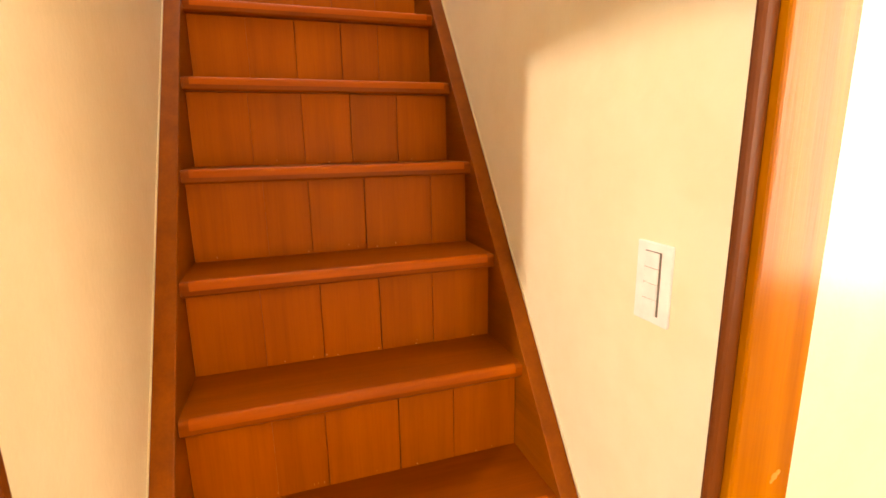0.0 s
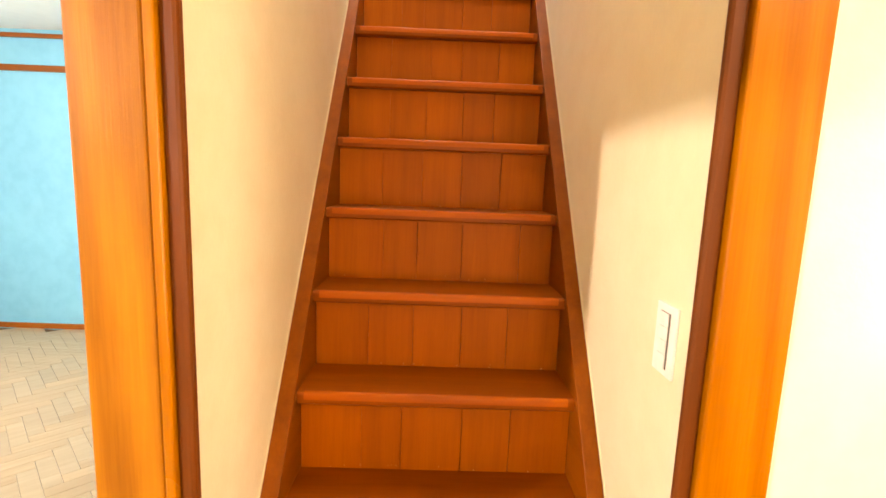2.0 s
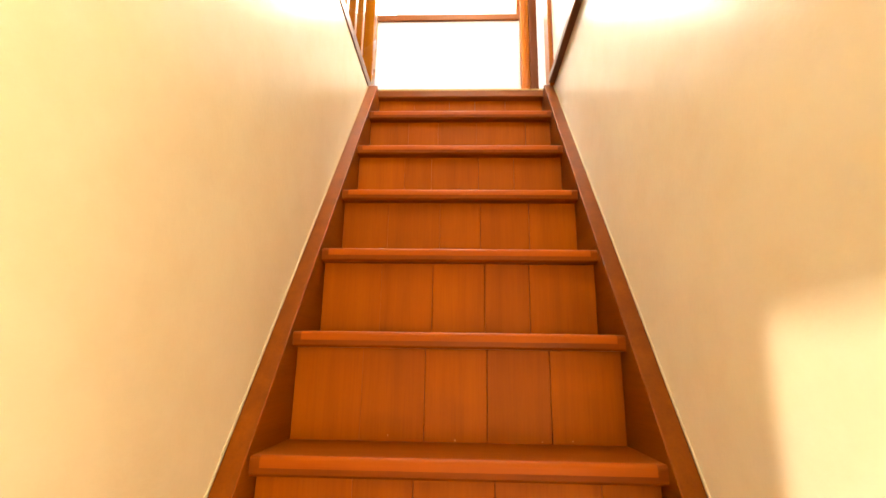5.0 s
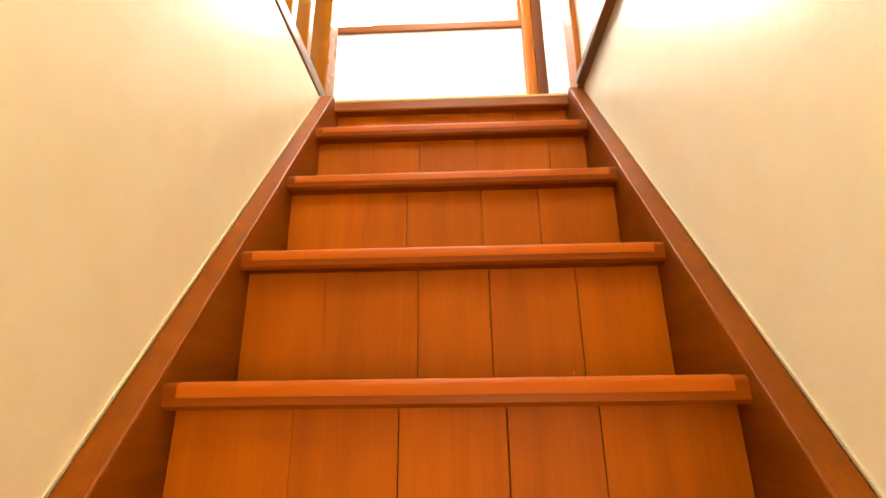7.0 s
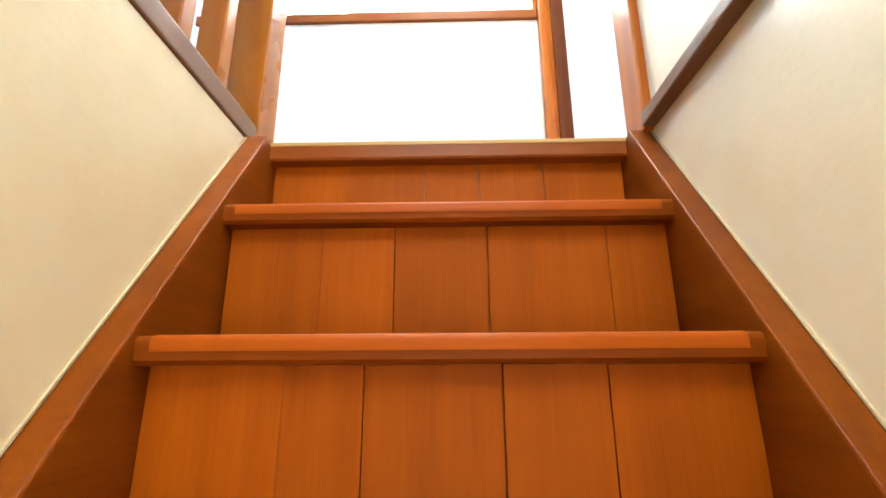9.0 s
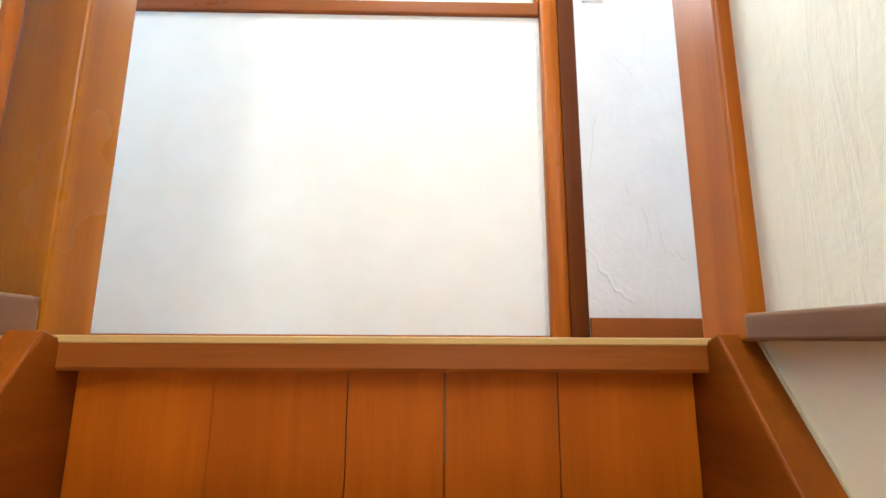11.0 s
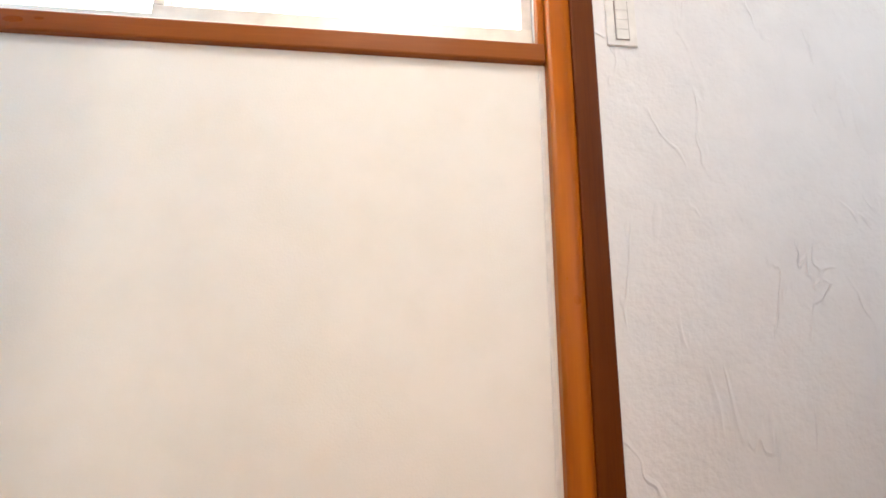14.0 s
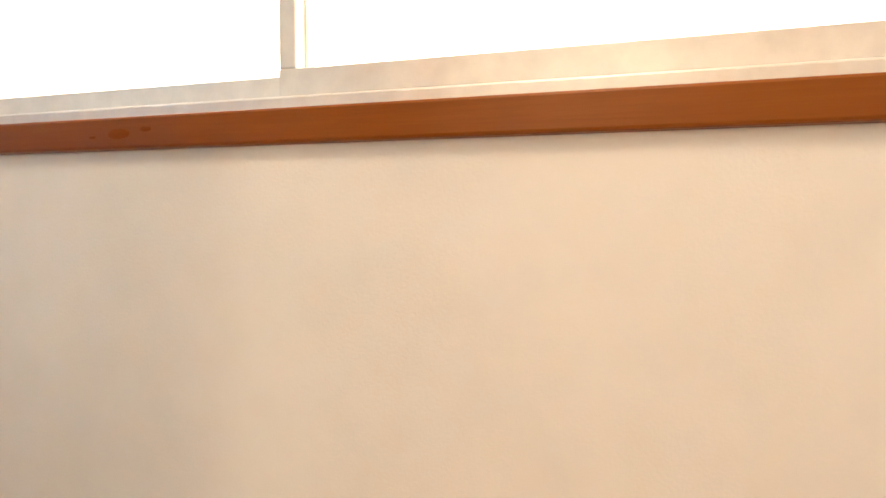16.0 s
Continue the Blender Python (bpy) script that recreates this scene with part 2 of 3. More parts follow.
# ---- the plan ----
RISE, GOING, TOP = 0.2283, 0.1637, 2.74      # step height and depth; height of the nosing line at y = 0
HALF, SIDE = 0.36, 0.402                      # half the tread's length; the stair walls' faces
STEPS = 12
UP = 2.70                                    # upper floor level
CEIL_L, CEIL_U = 2.56, 5.05
WALL_Y = 0.80                                # the window wall's face
FOOT = -1.84


def nose(k):
    return (-0.009, UP) if k == 0 else (-k * GOING, TOP - k * RISE)


# ---- large structure: lower floor ----
wall("wall_stair_right", box(SIDE, 0.52, -1.8235, -0.021, 0, UP + 0.016), M_CREAM, "cream plastered wall rising beside the stairs")
wall("wall_stair_right_upper", box(SIDE, 0.52, -1.95, -0.021, UP + 0.016, CEIL_U), M_DRAGGED, "cream wall with dragged vertical plaster streaks above the moulding")
wall("wall_stair_left", box(-0.455, -SIDE, FOOT + 0.02, 0.0, 0, UP), M_CREAM, "cream plastered wall below the stair balustrade")
wall("wall_hall_front", box(0.4755, 1.87, -1.838, -1.812, 0, CEIL_L), M_CREAM, "cream plastered wall beside the stair opening")
for nm, bb in (("a", (-4.6, -2.90, 0, CEIL_L)), ("b", (-2.34, -1.838, 0, CEIL_L)), ("c", (-2.90, -2.34, 0, 0.88)), ("d", (-2.90, -2.34, 2.02, CEIL_L))):
    wall("wall_hall_right_" + nm, box(1.75, 1.87, bb[0], bb[1], bb[2], bb[3]), M_CREAM, "cream plastered wall of the lower hall")
wall("wall_hall_end", box(-0.50, 1.87, -4.72, -4.6, 0, CEIL_L), M_CREAM, "cream plastered end wall of the lower hall")
wall("wall_hall_left", box(-0.50, -0.39, -4.6, -2.68, 0, CEIL_L), M_CREAM, "cream plastered hall wall beside the doorway")
wall("wall_above_doorway", box(-0.475, -0.42, -2.68, FOOT, 1.80, CEIL_L), M_OLIVE, "mustard yellow plaster panel above the doorway lintel")
tagged(part("ceiling_hall", box(-0.50, 1.87, -4.72, -1.95, CEIL_L, UP - 0.02), M_CEIL), "white painted hall ceiling", "ceiling", kind="structure")
# wall pieces round the added stairwell window
for nm, bb in (("below", (-0.50, 0.52, CEIL_L, 3.55)), ("above", (-0.50, 0.52, 4.65, CEIL_U)), ("left", (-0.50, -0.32, 3.55, 4.65)), ("right", (0.32, 0.52, 3.55, 4.65))):
    wall("wall_stairwell_" + nm, box(bb[0], bb[1], -2.07, -1.95, bb[2], bb[3]), M_CREAM, "cream plaster wall above the stair opening")
# unseen blocker: stops sky light leaking between treads and risers
wall("light_block_under_stairs", box(-0.455, 0.402, 0.062, 0.12, 0, UP - 0.14), M_CREAM, "unseen wall added to keep outside light out from under the stairs")
# blue room
wall("wall_blue_north", box(-4.4, -0.50, 1.70, 1.82, 0, CEIL_L), M_BLUE, "light blue painted wall of the side room")
wall("wall_blue_west_a", box(-4.52, -4.4, -4.72, 1.82, 0, CEIL_L), M_BLUE, "light blue painted wall of the side room")
wall("wall_blue_south", box(-4.4, -0.50, -5.12, -5.0, 0, CEIL_L), M_BLUE, "light blue painted wall of the side room")
wall("wall_blue_east", box(-0.504, -0.456, FOOT + 0.06, 1.70, 0, CEIL_L), M_BLUE, "light blue painted wall backing the stairs")
tagged(part("ceiling_side_room", box(-4.52, -0.50, -5.12, 1.82, CEIL_L, UP - 0.02), M_CEIL), "white painted ceiling of the side room", "ceiling", kind="structure")
for zz, nm in ((2.225, "picture_rail"), (2.49, "ceiling_trim")):
    tagged(part(nm, box(-4.4, -0.505, 1.675, 1.70, zz, zz + (0.05 if zz < 2.4 else 0.035), 0.004), M_TRIM), "brown wooden rail along the blue wall", "trim", kind="structure")
tagged(part("baseboard", box(-4.4, -0.505, 1.685, 1.70, 0.012, 0.06, 0.003), M_BEAM), "orange wooden baseboard below the blue wall", "baseboard", kind="structure")
lower_floor = tagged(part("floor_lower", box(-4.52, 1.87, -5.12, 1.82, -0.12, 0.0), M_SUB), "pale parquet floor of hall and side room", "floor", kind="structure")
upper_floor = tagged(part("floor_upper", box(-1.6, 2.2, 0.03, WALL_Y + 0.1, UP - 0.14, UP - 0.012), M_SUB), "light wooden boards of the upper corridor", "floor", kind="structure")

# ---- upper corridor shell ----
WIN_L, WIN_B, WIN_T = -1.08, 3.754, 4.70
wall("wall_window_below", box(-1.25, 0.378, WALL_Y, 0.92, UP - 0.012, 3.711), M_WHITE, "smooth white wallpapered wall below the corridor window")
wall("wall_window_above", box(-1.25, 0.378, WALL_Y, 0.92, WIN_T, CEIL_U), M_WHITE, "smooth white wall above the corridor window")
wall("wall_window_left", box(-1.25, WIN_L, WALL_Y, 0.92, 3.711, WIN_T), M_WHITE, "smooth white wall beside the corridor window")
wall("wall_trowelled", box(0.486, 2.2, 0.79, 0.92, UP - 0.012, CEIL_U), M_TROWEL, "grey-white trowelled plaster wall with raised ridges")
wall("wall_corridor_blue", box(-1.37, -1.25, -2.07, 0.70, UP - 0.14, CEIL_U), M_SKYBLUE, "bright blue painted wall beyond the balustrade")
wall("wall_corridor_corner", box(-1.37, -1.246, 0.70, 0.92, UP - 0.14, CEIL_U), M_WHITE, "narrow white strip of wall where the blue paint ends")
wall("wall_corridor_right_end", box(2.2, 2.32, 0.09, 0.92, UP - 0.14, CEIL_U), M_TROWEL, "plain white plaster wall closing the corridor")
# opening cut for the added side window
for nm, bb in (("below", (0.501, 2.32, UP - 0.14, 3.40)), ("above", (0.501, 2.32, 4.60, CEIL_U)), ("left", (0.501, 0.86, 3.40, 4.60)), ("right", (1.84, 2.32, 3.40, 4.60))):
    wall("wall_room_" + nm, box(bb[0], bb[1], -0.03, 0.066, bb[2], bb[3]), M_TROWEL, "plain white plaster wall beside the stairwell")
# opening left for the added landing window
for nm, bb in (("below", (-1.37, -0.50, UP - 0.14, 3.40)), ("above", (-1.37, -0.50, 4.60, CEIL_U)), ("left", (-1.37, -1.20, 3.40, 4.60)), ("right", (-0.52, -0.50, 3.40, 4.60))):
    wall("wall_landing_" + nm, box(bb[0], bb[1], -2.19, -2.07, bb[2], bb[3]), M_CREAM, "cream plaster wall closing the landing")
tagged(part("floor_landing", box(-1.25, -0.50, -2.07, 0.03, UP - 0.14, UP - 0.012), M_FLOORY), "light wooden landing floor beside the balustrade", "floor", kind="structure")
tagged(part("ceiling_upper", box(-1.37, 2.32, -2.19, 0.92, CEIL_U, CEIL_U + 0.1), M_CEIL), "white upper ceiling", "ceiling", kind="structure")

# ---- staircase ----
stairs = thing("staircase", (0, -1.8, 0), "steep varnished red-brown wooden staircase between two plaster walls", "staircase")
slope = RISE / GOING
for sx in (-1, 1):
    y_lo = -(TOP + 0.03) / slope
    prof = [(y_lo, 0.0), (-0.03, TOP - 0.03 * slope + 0.012), (0.0, UP - 0.002), (0.06, UP - 0.036), (0.06, UP - 0.33), (-1.55, 0.0)]
    x0, x1 = sorted((sx * HALF, sx * SIDE))
    part("stringer", prism(prof, x0, x1, "x", 0.003), M_STRING, stairs)
    q0, q1 = sorted((sx * (SIDE + 0.001), sx * (SIDE - 0.003)))
    seal = [(y_lo + 0.004, 0.02), (-0.034, TOP - 0.034 * slope + 0.012), (-0.034, TOP - 0.034 * slope + 0.017), (y_lo + 0.004, 0.025)]
    tagged(part("sealant_bead", prism(seal, q0, q1, "x"), M_BEAD), "thin cream sealant line along the stair stringer", "trim", kind="structure")


def tread_bm(k):
    """A board with a rounded front edge."""
    y, z = nose(k)
    back = nose(k - 1)[0] + 0.045
    th, r = 0.034, 0.008
    prof = [(back, z - th), (y + 0.006, z - th), (y + 0.001, z - th + 0.005), (y, z - r)]
    for i in range(1, 5):
        a = math.pi / 2 * i / 4
        prof.append((y + r - r * math.cos(a), z - r + r * math.sin(a)))
    prof.append((back, z))
    return prism(prof, -HALF, HALF, "x")


def worn_lit_bm(k, seed):
    """The rubbed front of a tread, edge highlight included in its colour: a thin lip over the rounding, uneven where it
    fades into the board.
    """
    rnd = random.Random(seed)
    y, z = nose(k)
    bm = bmesh.new()
    xs = [-0.342 + 0.684 * i / 24 for i in range(25)]
    rows = []
    for i, x in enumerate(xs):
        w = 0.002 + 0.003 * rnd.random() if 0 < i < 24 else 0.003
        pts = [(y - 0.0008, z - 0.019), (y - 0.0008, z - 0.007), (y + 0.002, z - 0.0015), (y + 0.008, z + 0.0008), (y + 0.008 + w, z + 0.0007)]
        rows.append([bm.verts.new((x, p, q)) for p, q in pts])
    for a, b in zip(rows, rows[1:]):
        for i in range(4):
            f = bm.faces.new((a[i], b[i], b[i + 1], a[i + 1]))
            f.smooth = True
    bmesh.ops.recalc_face_normals(bm, faces=bm.faces[:])
    return bm


for k in range(1, STEPS):
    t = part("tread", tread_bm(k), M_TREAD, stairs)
    part("worn_edge", worn_lit_bm(k, k), M_NOSE, t, "rubbed front edge with its bright orange highlight in the colour")
for k in range(0, STEPS):
    y, z = nose(k)
    z_lo = nose(k + 1)[1] if k + 1 < STEPS else 0.0
    y_r = y + 0.034
    back = part("riser", box(-HALF, HALF, y_r + 0.010, y_r + 0.022, z_lo - 0.03, z - 0.033), M_RISER, stairs)
    rnd = random.Random(40 + k)
    cuts = [-HALF + 0.001, -0.20 + rnd.uniform(-0.02, 0.02), -0.07 + rnd.uniform(-0.03, 0.03), 0.068 + rnd.uniform(-0.003, 0.003), 0.22 + rnd.uniform(-0.05, 0.05), HALF - 0.001]
    for a, b in zip(cuts, cuts[1:]):
        g = 0.0012 if abs(a - 0.068) < 0.01 or abs(b - 0.068) < 0.01 else 0.0002
        part("board", box(a + g, b - g, y_r, y_r + 0.0098, z_lo - 0.001, z - 0.033, 0.0004, 1), M_RISER, back)
    for j in range(rnd.randint(4, 9)):
        cx = rnd.uniform(-0.33, 0.34)
        cz = z_lo + 0.002 + 0.010 * rnd.random() ** 2
        part("chip", box(cx, cx + rnd.uniform(0.001, 0.005), y_r - 0.0006, y_r + 0.001, cz, cz + rnd.uniform(0.0012, 0.004)), M_PASTE, back, "pale chipped spot")
    for j in range(rnd.randint(0, 2)):
        cx = rnd.uniform(-0.30, 0.33)
        cz = z_lo + rnd.uniform(0.004, 0.015)
        part("chip", box(cx, cx + 0.0018, y_r - 0.0006, y_r + 0.001, cz, cz + rnd.uniform(0.003, 0.009)), M_FAINT, back, "pale scratch")
tagged(part("landing_nosing", prism([(0.06, UP - 0.034), (-0.006, UP - 0.034), (-0.009, UP - 0.030), (-0.009, UP - 0.004), (-0.005, UP), (0.06, UP)], -0.398, 0.402, "x"), M_TRIM), "brown wooden nosing at the edge of the landing", "trim", kind="structure")

tagged(part("landing_edge_strip", box(-0.397, 0.401, -0.0105, 0.028, UP - 0.004, UP + 0.0045, 0.0015), M_PALE), "pale worn wooden strip along the landing edge", "trim", kind="structure")

# ---- lower posts, stops and lintel ----
def post(name, x0, x1, y0, y1, z0, z1, material, label, bevel=0.004, seg=2):
    return tagged(part(name, box(x0, x1, y0, y1, z0, z1, bevel, seg), material), label, "post", kind="structure")


post("post_stair_right", 0.370, 0.475, -1.846, -1.824, 0, CEIL_L, M_POST, "orange varnished wooden corner post of the stair opening")
post("door_stop_right", 0.343, 0.3695, -1.836, -1.824, 0, CEIL_L, M_DARK, "dark brown wooden stop beside the corner post", 0.006)
post("post_stair_left", -0.499, -0.3965, -1.832, -1.795, 0, CEIL_L, M_DULL, "brown-orange varnished wooden post of stair opening and doorway", 0.006, 3)
post("post_edge_strip", -0.396, -0.381, -1.8345, -1.795, 0, CEIL_L, M_POST, "bright orange wooden strip edging the doorway post", 0.003)
post("door_stop_left", -0.3805, -0.356, -1.826, -1.806, 0, CEIL_L, M_DARK, "dark brown wooden stop beside the doorway post", 0.006)
post("post_doorway_near", -0.505, -0.386, -2.78, -2.68, 0, CEIL_L, M_POST, "orange varnished wooden doorway post")
lintel = thing("lintel", (-0.44, -2.25, 1.76), "orange-brown wooden lintel with a sliding groove over the doorway", "lintel", "structure")
part("beam", box(-0.499, -0.388, -2.68, -1.8365, 1.785, 1.802, 0.002), M_BEAM, lintel)
part("rim", box(-0.452, -0.388, -2.68, -1.8365, 1.763, 1.7845, 0.003), M_BEAM, lintel)
part("rim", box(-0.499, -0.474, -2.68, -1.8365, 1.757, 1.7845, 0.003), M_BEAM, lintel)


# paper left from a sticker on the corner post
patch = bmesh.new()
for dy, dz, s in ((0, 0, 0.007), (0.006, 0.005, 0.005), (-0.004, -0.006, 0.004)):
    bmesh.ops.create_icosphere(patch, subdivisions=2, radius=1.0, matrix=Matrix.Translation((0.444 + dy, -1.846, 0.985 + dz)) @ Matrix.Diagonal((s * 0.8, 0.0006, s * 0.9, 1)))
tagged(part("sticker_remnant", patch, M_FAINT), "torn pale sticker paper stuck on the orange corner post", "sticker")

# ---- wall switches ----
def wall_switch(name, origin, ux, normal, w, h, label, slot):
    """A plate with a raised bezel and rockers; ux is the way across it, normal points into the room."""
    ob = thing(name, origin, label, "switch")
    o, u, nn, up = Vector(origin), Vector(ux), Vector(normal), Vector((0, 0, 1))

    def slab(n_, a, b, c, d, e, f, mat, bev, lab=""):
        p = [o + u * i + up * j + nn * k_ for i in (a, b) for j in (c, d) for k_ in (e, f)]
        lo = [min(v[i] for v in p) for i in range(3)]
        hi = [max(v[i] for v in p) for i in range(3)]
        return part(n_, box(lo[0], hi[0], lo[1], hi[1], lo[2], hi[2], bev), mat, ob, lab)

    slab("plate", -w / 2, w / 2, 0, h, 0, 0.006, M_PLASTIC, 0.002)
    slab("bezel", -w * 0.235, w * 0.235, h * 0.105, h * 0.895, 0.006, 0.0075, slot, 0.0005, "dark slot round the rockers")
    n_r = 4
    for i in range(n_r):
        z0 = h * 0.11 + i * h * 0.78 / n_r
        slab("rocker", -w * 0.20, w * 0.20, z0 + 0.0003, z0 + h * 0.78 / n_r - 0.0003, 0.0075, 0.010, M_PLASTIC, 0.001)
    return ob


wall_switch("wall_switch", (SIDE, -1.656, 1.137), (0, 1, 0), (-1, 0, 0), 0.072, 0.128, "white plastic four-rocker light switch on the cream stair wall", M_GREY)
wall_switch("wall_switch", (0.549, 0.79, 3.762), (1, 0, 0), (0, -1, 0), 0.068, 0.120, "white plastic light switch on the trowelled wall", M_GREY2)

# ---- upper posts, balustrade, trims ----


def rounded_post():
    """A post with a tight near edge and a wide rounding on the side of the doorway."""
    bm = bmesh.new()
    x0, x1, yf, yb, ra, rb = 0.378, 0.444, 0.772, 0.90, 0.010, 0.044
    prof = [(x0, yb)]
    prof += [(x0 + ra - ra * math.cos(a), yf + ra - ra * math.sin(a)) for a in (math.pi / 2 * i / 5 for i in range(6))]
    prof += [(x1 - rb + rb * math.sin(a), yf + rb - rb * math.cos(a)) for a in (math.pi / 2 * i / 12 for i in range(13))]
    prof.append((x1, yb))
    low = [bm.verts.new((p, q, UP - 0.09)) for p, q in prof]
    top = [bm.verts.new((p, q, CEIL_U)) for p, q in prof]
    for i in range(len(prof)):
        k = (i + 1) % len(prof)
        f = bm.faces.new((low[i], low[k], top[k], top[i]))
        f.smooth = 0 < i < len(prof) - 2
    bm.faces.new(top)
    bmesh.ops.recalc_face_normals(bm, faces=bm.faces[:])
    return bm


tagged(part("post_window", rounded_post(), M_UPOST), "smooth orange-brown rounded post at the window wall", "post", kind="structure")
# dark strip built where the post's right side falls into shade
post("door_jamb_window", 0.434, 0.488, 0.783, 0.90, UP - 0.09, CEIL_U, M_POST_SHADE, "dark brown strip standing for the shaded right side of the window post", 0.006, 4)
post("post_landing_right", 0.383, 0.50, -0.052, 0.039, UP + 0.001, CEIL_U, M_UPOST, "orange wooden post at the head of the stairs")
post("post_landing_left", -0.485, -0.398, 0.008, 0.095, UP, CEIL_U, M_POST, "orange wooden post ending the balustrade")
post("casing_corridor", -1.2455, -1.222, 0.728, 0.798, UP - 0.011, CEIL_U, M_UPOST, "orange-brown wooden casing in the corner beyond the balustrade", 0.006, 3)
rail = thing("balustrade", (-0.44, -1.0, UP), "brown wooden stair balustrade with a flat base rail and upright slats", "balustrade")
part("base_rail", box(-0.485, -0.398, -1.95, 0.007, UP + 0.002, UP + 0.048, 0.004), M_TRIMY, rail)
part("handrail", box(-0.475, -0.405, -1.95, 0.007, UP + 0.80, UP + 0.86, 0.012), M_TRIMY, rail)
for i in range(14):
    yy = -0.135 - 0.130 * i
    part("slat", box(-0.470, -0.418, yy, yy + 0.036, UP + 0.046, UP + 0.802, 0.003), M_POST, rail)
tagged(part("wall_rail_right", box(0.376, SIDE + 0.002, -1.95, -0.053, UP + 0.002, UP + 0.030, 0.004, 3), M_TRIMY), "narrow brown wooden moulding along the stair wall", "trim", kind="structure")
tagged(part("threshold", box(0.380, 0.484, 0.041, 0.771, UP - 0.012, UP + 0.004, 0.002), M_BEAM), "orange wooden threshold with a sliding groove", "threshold", kind="structure")
# no recess is cut: a dark strip on top paints the groove's shade
tagged(part("threshold_groove", box(0.447, 0.455, 0.05, 0.765, UP + 0.002, UP + 0.0048), M_DARK), "dark strip on the threshold painting the shade of its groove", "threshold", kind="structure")
tagged(part("baseboard", box(0.489, 2.19, 0.775, 0.7895, UP, UP + 0.062, 0.003), M_TRIM), "brown wooden baseboard under the trowelled wall", "baseboard", kind="structure")
tagged(part("baseboard", box(-1.25, 0.377, 0.788, 0.7995, UP, UP + 0.012, 0.002), M_BEAM), "thin orange wooden strip at the floor", "baseboard", kind="structure")
tagged(part("corner_bead", box(0.364, 0.372, 0.796, 0.8005, UP + 0.014, 3.70, 0.001), M_PLASTIC), "thin white bead where wallpaper meets the post", "trim", kind="structure")

# ---- window ----
win = thing("window_1", (-0.35, 0.86, WIN_B), "two-pane sliding aluminium window glaring with daylight", "window", "structure")
part("window_sill", box(WIN_L, 0.3765, 0.784, 0.90, 3.711, 3.754, 0.004), M_TRIM, win, "orange-brown wooden window sill")
part("window_frame", box(WIN_L, 0.3765, 0.812, 0.90, 3.755, 3.775, 0.003), M_ALU, win)
part("window_frame", box(WIN_L, 0.3765, 0.812, 0.90, WIN_T - 0.03, WIN_T, 0.003), M_ALU, win)
for a, b in ((0.362, 0.3765), (WIN_L, WIN_L + 0.02)):
    part("window_frame", box(a, b, 0.812, 0.90, 3.776, WIN_T - 0.031, 0.003), M_ALU, win)
part("wood_jamb", box(0.3625, 0.3775, 0.790, 0.811, 3.755, WIN_T, 0.002), M_UPOST, win)
for nm, xa, xb, yy in (("right", -0.434, 0.3615, 0.822), ("left", WIN_L + 0.021, -0.4095, 0.850)):
    s = part("sash", box(xa, xb, yy, yy + 0.024, 3.776, 3.812, 0.002), M_ALU, win)
    part("sash_rail", box(xa, xb, yy, yy + 0.024, WIN_T - 0.065, WIN_T - 0.032, 0.002), M_ALU, s)
    for a in (xa, xb - 0.0245):
        part("stile", box(a, a + 0.0245, yy + 0.001, yy + 0.023, 3.8125, WIN_T - 0.0655, 0.002), M_ALU, s)
    g = part("pane", box(xa + 0.01, xb - 0.01, yy + 0.010, yy + 0.014, 3.80, WIN_T - 0.05), M_GLASS, s)
    g.visible_shadow = False
# unseen window, added only to house the landing fill lamp
added_win2 = thing("added_window_2", (-0.86, -2.13, 3.40), "unseen aluminium window added at the far end of the landing for fill light", "window", "structure")
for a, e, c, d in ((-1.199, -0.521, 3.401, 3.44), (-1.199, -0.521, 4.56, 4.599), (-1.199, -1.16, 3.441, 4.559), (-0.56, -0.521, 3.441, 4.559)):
    part("window_frame", box(a, e, -2.16, -2.11, c, d, 0.003), M_ALU, added_win2)
g = part("pane", box(-1.159, -0.561, -2.14, -2.135, 3.441, 4.559), M_GLASS, added_win2)
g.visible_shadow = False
for kx, kz, ks in ((-0.655, 3.731, 0.012), (-0.61, 3.736, 0.006), (-0.70, 3.728, 0.004)):
    bm = bmesh.new()
    bmesh.ops.create_icosphere(bm, subdivisions=2, radius=1.0, matrix=Matrix.Translation((kx, 0.784, kz)) @ Matrix.Diagonal((ks * 1.6, 0.0008, ks * 0.6, 1)))
    part("knot", bm, M_TREAD, win, "dark knot in the sill")
tagged(part("backdrop", box(-6, 6, 4.0, 4.02, 1.0, 9.0), M_SKYCARD), "hazy white daylight outside the window", "sky", kind="structure")

# unseen window, made up as the opening for the stairwell fill
added_win4 = thing("added_window_4", (0, -2.0, 3.55), "unseen aluminium window added high over the stair opening for fill light", "window", "structure")
for a, e, c, d in ((-0.319, 0.319, 3.551, 3.59), (-0.319, 0.319, 4.61, 4.649), (-0.319, -0.28, 3.591, 4.609), (0.28, 0.319, 3.591, 4.609)):
    part("window_frame", box(a, e, -2.03, -1.98, c, d, 0.003), M_ALU, added_win4)
g = part("pane", box(-0.279, 0.279, -2.01, -2.005, 3.591, 4.609), M_GLASS, added_win4)
g.visible_shadow = False

# unseen window, added where the side fill lamp hangs
added_win5 = thing("added_window_5", (1.35, 0.02, 3.40), "unseen aluminium window added for the fill light on the trowelled wall", "window", "structure")
for a, e, c, d in ((0.861, 1.839, 3.401, 3.44), (0.861, 1.839, 4.56, 4.599), (0.861, 0.90, 3.441, 4.559), (1.80, 1.839, 3.441, 4.559)):
    part("window_frame", box(a, e, -0.01, 0.04, c, d, 0.003), M_ALU, added_win5)
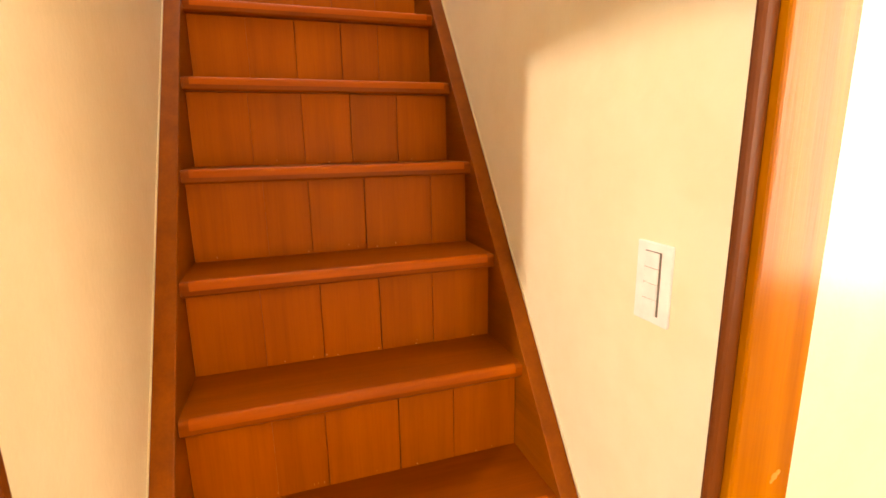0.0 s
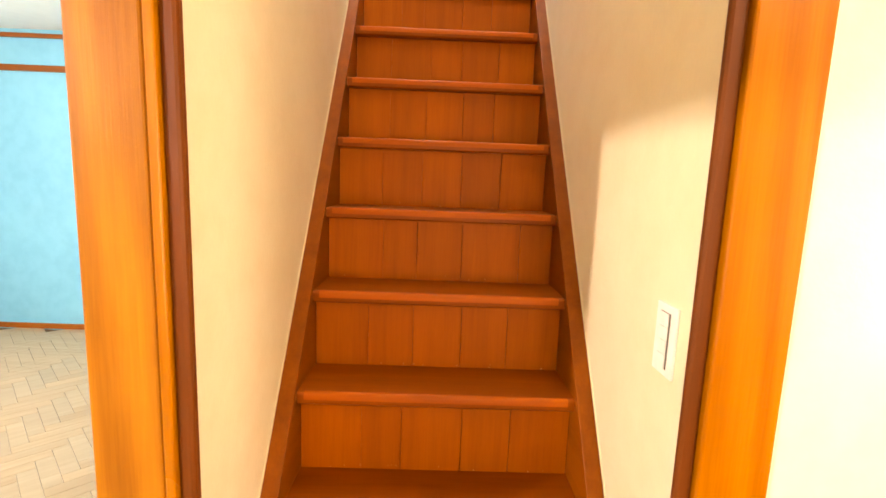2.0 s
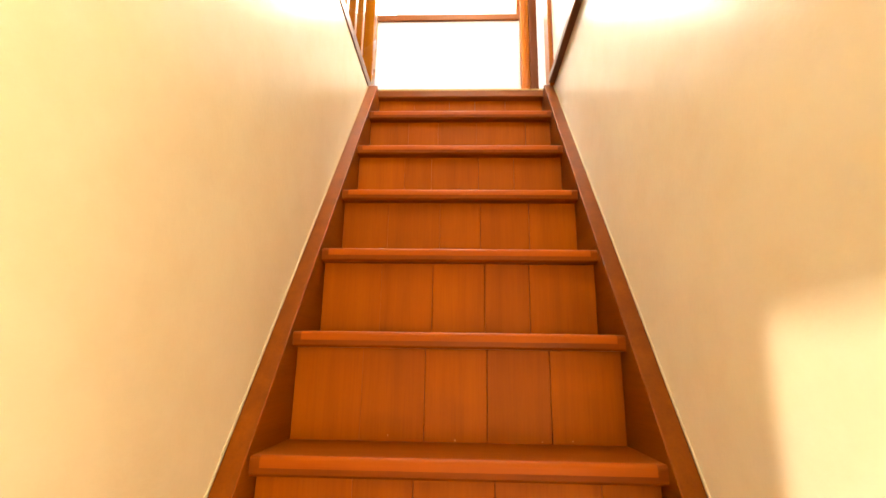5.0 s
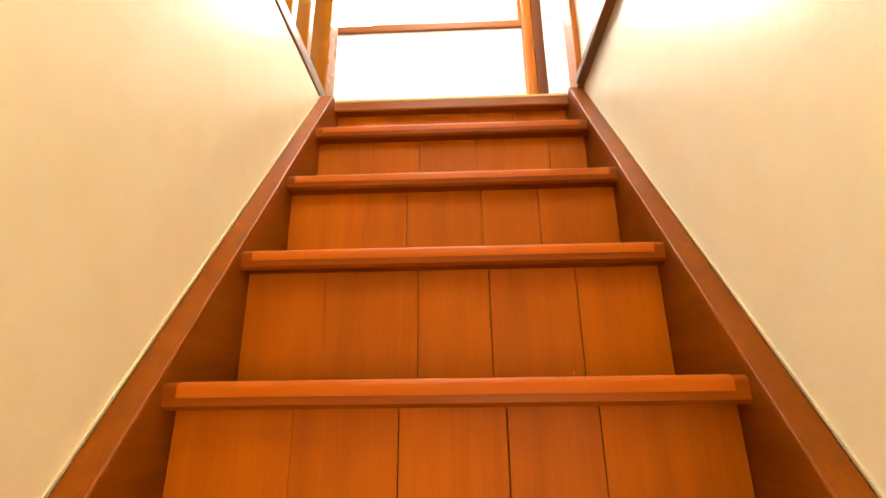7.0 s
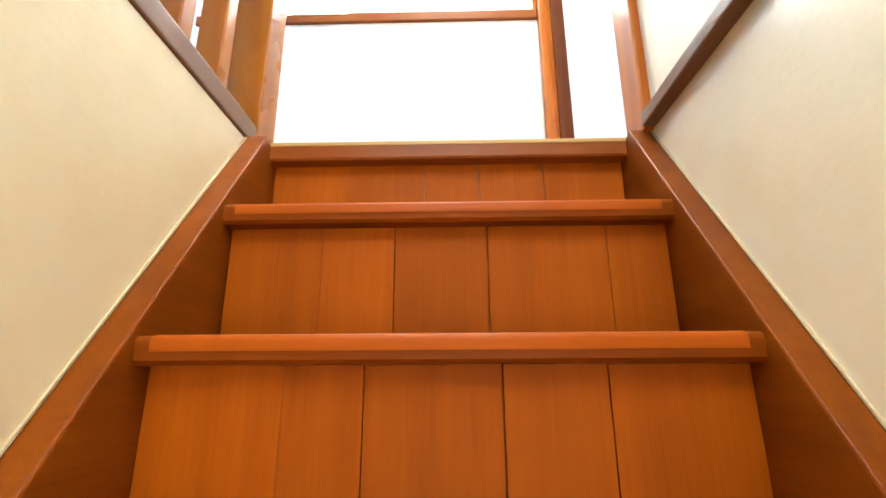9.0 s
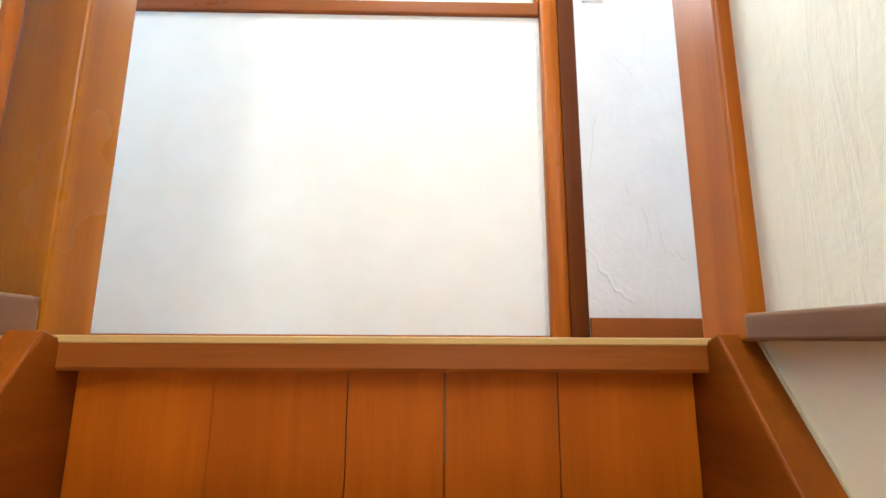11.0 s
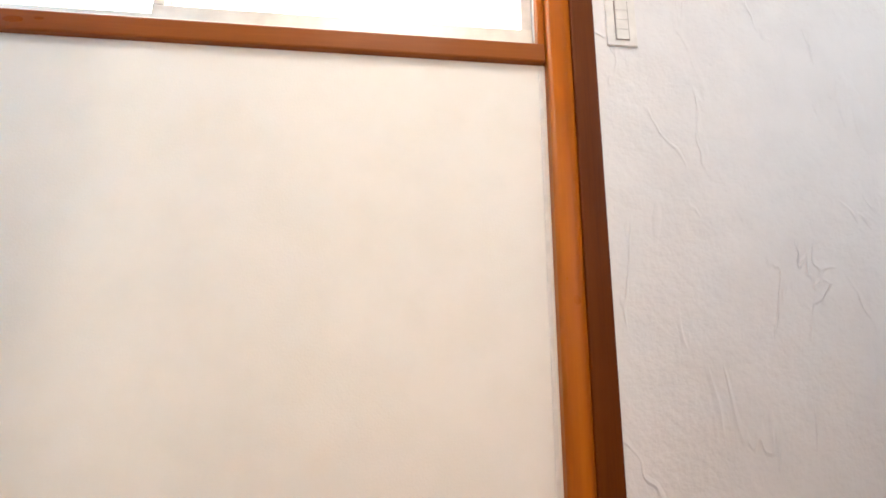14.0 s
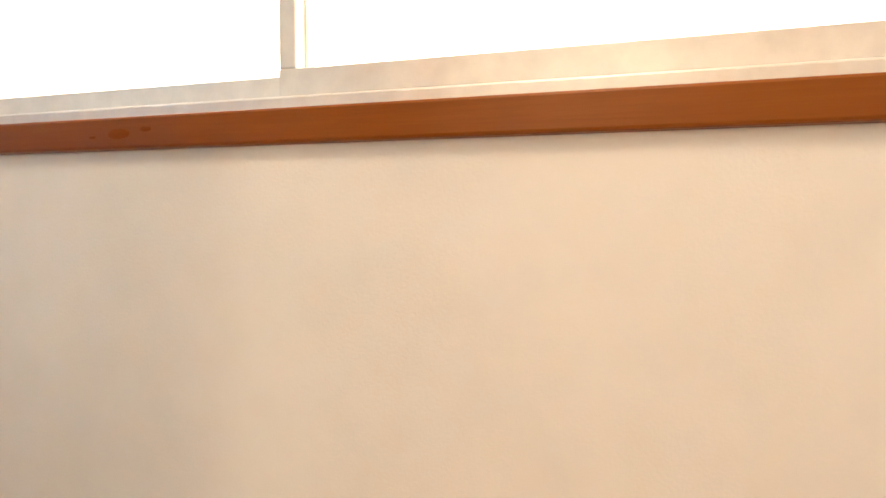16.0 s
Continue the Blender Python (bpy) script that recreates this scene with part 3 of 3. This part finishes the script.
g = part("pane", box(0.901, 1.799, 0.012, 0.017, 3.441, 4.559), M_GLASS, added_win5)
g.visible_shadow = False

win6 = thing("window_6", (1.8, -2.62, 0.88), "aluminium window lighting the lower hall", "window", "structure")
for a, e, c, d in ((-2.899, -2.341, 0.881, 0.92), (-2.899, -2.341, 1.98, 2.019), (-2.899, -2.86, 0.921, 1.979), (-2.38, -2.341, 0.921, 1.979)):
    part("window_frame", box(1.79, 1.84, a, e, c, d, 0.003), M_ALU, win6)
g = part("pane", box(1.812, 1.817, -2.859, -2.381, 0.921, 1.979), M_GLASS, win6)
g.visible_shadow = False

# unseen panel, added as a stand-in source for the hall end fill
added_win3 = thing("added_window_3", (0.35, -4.59, 0.6), "unseen frosted panel added at the end of the hall for fill light", "window", "structure")
for a, e, c, d in ((-0.09, 0.79, 0.56, 0.60), (-0.09, 0.79, 2.10, 2.14), (-0.09, -0.05, 0.60, 2.10), (0.75, 0.79, 0.60, 2.10)):
    part("window_frame", box(a, e, -4.599, -4.57, c, d, 0.003), M_ALU, added_win3)
g = part("pane", box(-0.05, 0.75, -4.597, -4.592, 0.60, 2.10), M_PLASTIC, added_win3)

# ---- hall ceiling lamp ----
fx = thing("ceiling_lamp", (1.32, -3.00, CEIL_L), "round white ceiling lamp base giving warm light", "lamp")
bm = bmesh.new()
bmesh.ops.create_cone(bm, cap_ends=True, segments=32, radius1=0.09, radius2=0.10, depth=0.03, matrix=pose(1.32, -3.00, CEIL_L - 0.016))
part("mount", bm, M_PLASTIC, fx)

# housing made up to go with the overhead fill lamp, out of view
fx = thing("added_ceiling_light", (0, -0.18, CEIL_U), "unseen square white housing added for the overhead fill light", "lamp")
part("housing", box(-0.27, 0.27, -0.45, 0.09, CEIL_U - 0.06, CEIL_U - 0.001, 0.01), M_PLASTIC, fx)

# ---- boards and parquet ----
def shared_boards(name, parent, size, places, mats, bevel=0.0015):
    """Alike boards that share one mesh; places: x, y, z, turn."""
    me = None
    for x, y, z, turn in places:
        if me is None:
            bm = box(-size[0] / 2, size[0] / 2, -size[1] / 2, size[1] / 2, -size[2], 0, bevel, 1)
            me = bpy.data.meshes.new(name)
            bm.to_mesh(me)
            bm.free()
            me.materials.append(mats)
        ob = new(name, me)
        ob.parent = parent
        ob.matrix_basis = pose(x, y, z, 0, 0, turn)


rnd = random.Random(5)
places = []
for i in range(18):
    x = -1.25 + 0.045 + 0.0905 * i
    if x < 0.36:
        places.append((x, 0.42, UP - 0.0005 * rnd.random(), 0))
shared_boards("board", upper_floor, (0.0902, 0.74, 0.012), places, M_FLOORY, 0.0006)
places = []
for j in range(8):
    for i in range(3):
        places.append((0.483 + 0.285 + 0.571 * i, 0.14 + 0.0905 * j, UP - 0.0005 * rnd.random(), 0))
shared_boards("board", upper_floor, (0.5705, 0.0902, 0.012), [p for p in places if p[1] < 0.78], M_FLOORX, 0.0006)

# herringbone parquet, 300 x 75 mm blocks
L, B = 0.30, 0.075
near, far = [], []
for j in range(-70, 70):
    for i in range(-24, 24):
        for v in (0, 1):
            if v == 0:
                x, y, turn = j * B + i * (L * 2), j * B, 0
                x += L / 2
                y += B / 2
            else:
                x, y, turn = j * B + L + B / 2 + i * (L * 2), j * B - B, 90
            xx, yy = (x - y) * 0.7071, (x + y) * 0.7071
            if -4.35 < xx < 0.35 and -4.9 < yy < 1.72 and not (xx > -0.72 and yy > -1.75):
                d = abs(xx + 2.0) + abs(yy - 0.3)
                (near if d < 1.35 else far).append((xx, yy, 0.012, turn + 45, v))
near.sort(key=lambda p: abs(p[0] + 2.0) + abs(p[1] - 0.3))
far += near[300:]
near = near[:300]
shared_boards("parquet_block", lower_floor, (L - 0.0012, B - 0.0012, 0.012), [p[:4] for p in near if p[4] == 0], M_PARQ)
shared_boards("parquet_block", lower_floor, (L - 0.0012, B - 0.0012, 0.012), [p[:4] for p in near if p[4] == 1], M_PARQ2)
verts, faces = [], []
for x, y, z, turn, v in far:
    m = pose(x, y, z, 0, 0, turn)
    n0 = len(verts)
    for a, b, c in ((-1, -1, 0), (1, -1, 0), (1, 1, 0), (-1, 1, 0), (-1, -1, -1), (1, -1, -1), (1, 1, -1), (-1, 1, -1)):
        verts.append(m @ Vector((a * (L / 2 - 0.001), b * (B / 2 - 0.001), c * 0.012)))
    faces += [tuple(n0 + q for q in f) for f in ((0, 1, 2, 3), (0, 4, 5, 1), (1, 5, 6, 2), (2, 6, 7, 3), (3, 7, 4, 0))]
me = bpy.data.meshes.new("parquet_rest")
me.from_pydata(verts, [], faces)
me.materials.append(M_PARQ)
rest = new("parquet_rest", me)
rest.parent = lower_floor
tagged(rest, kind="stuff")
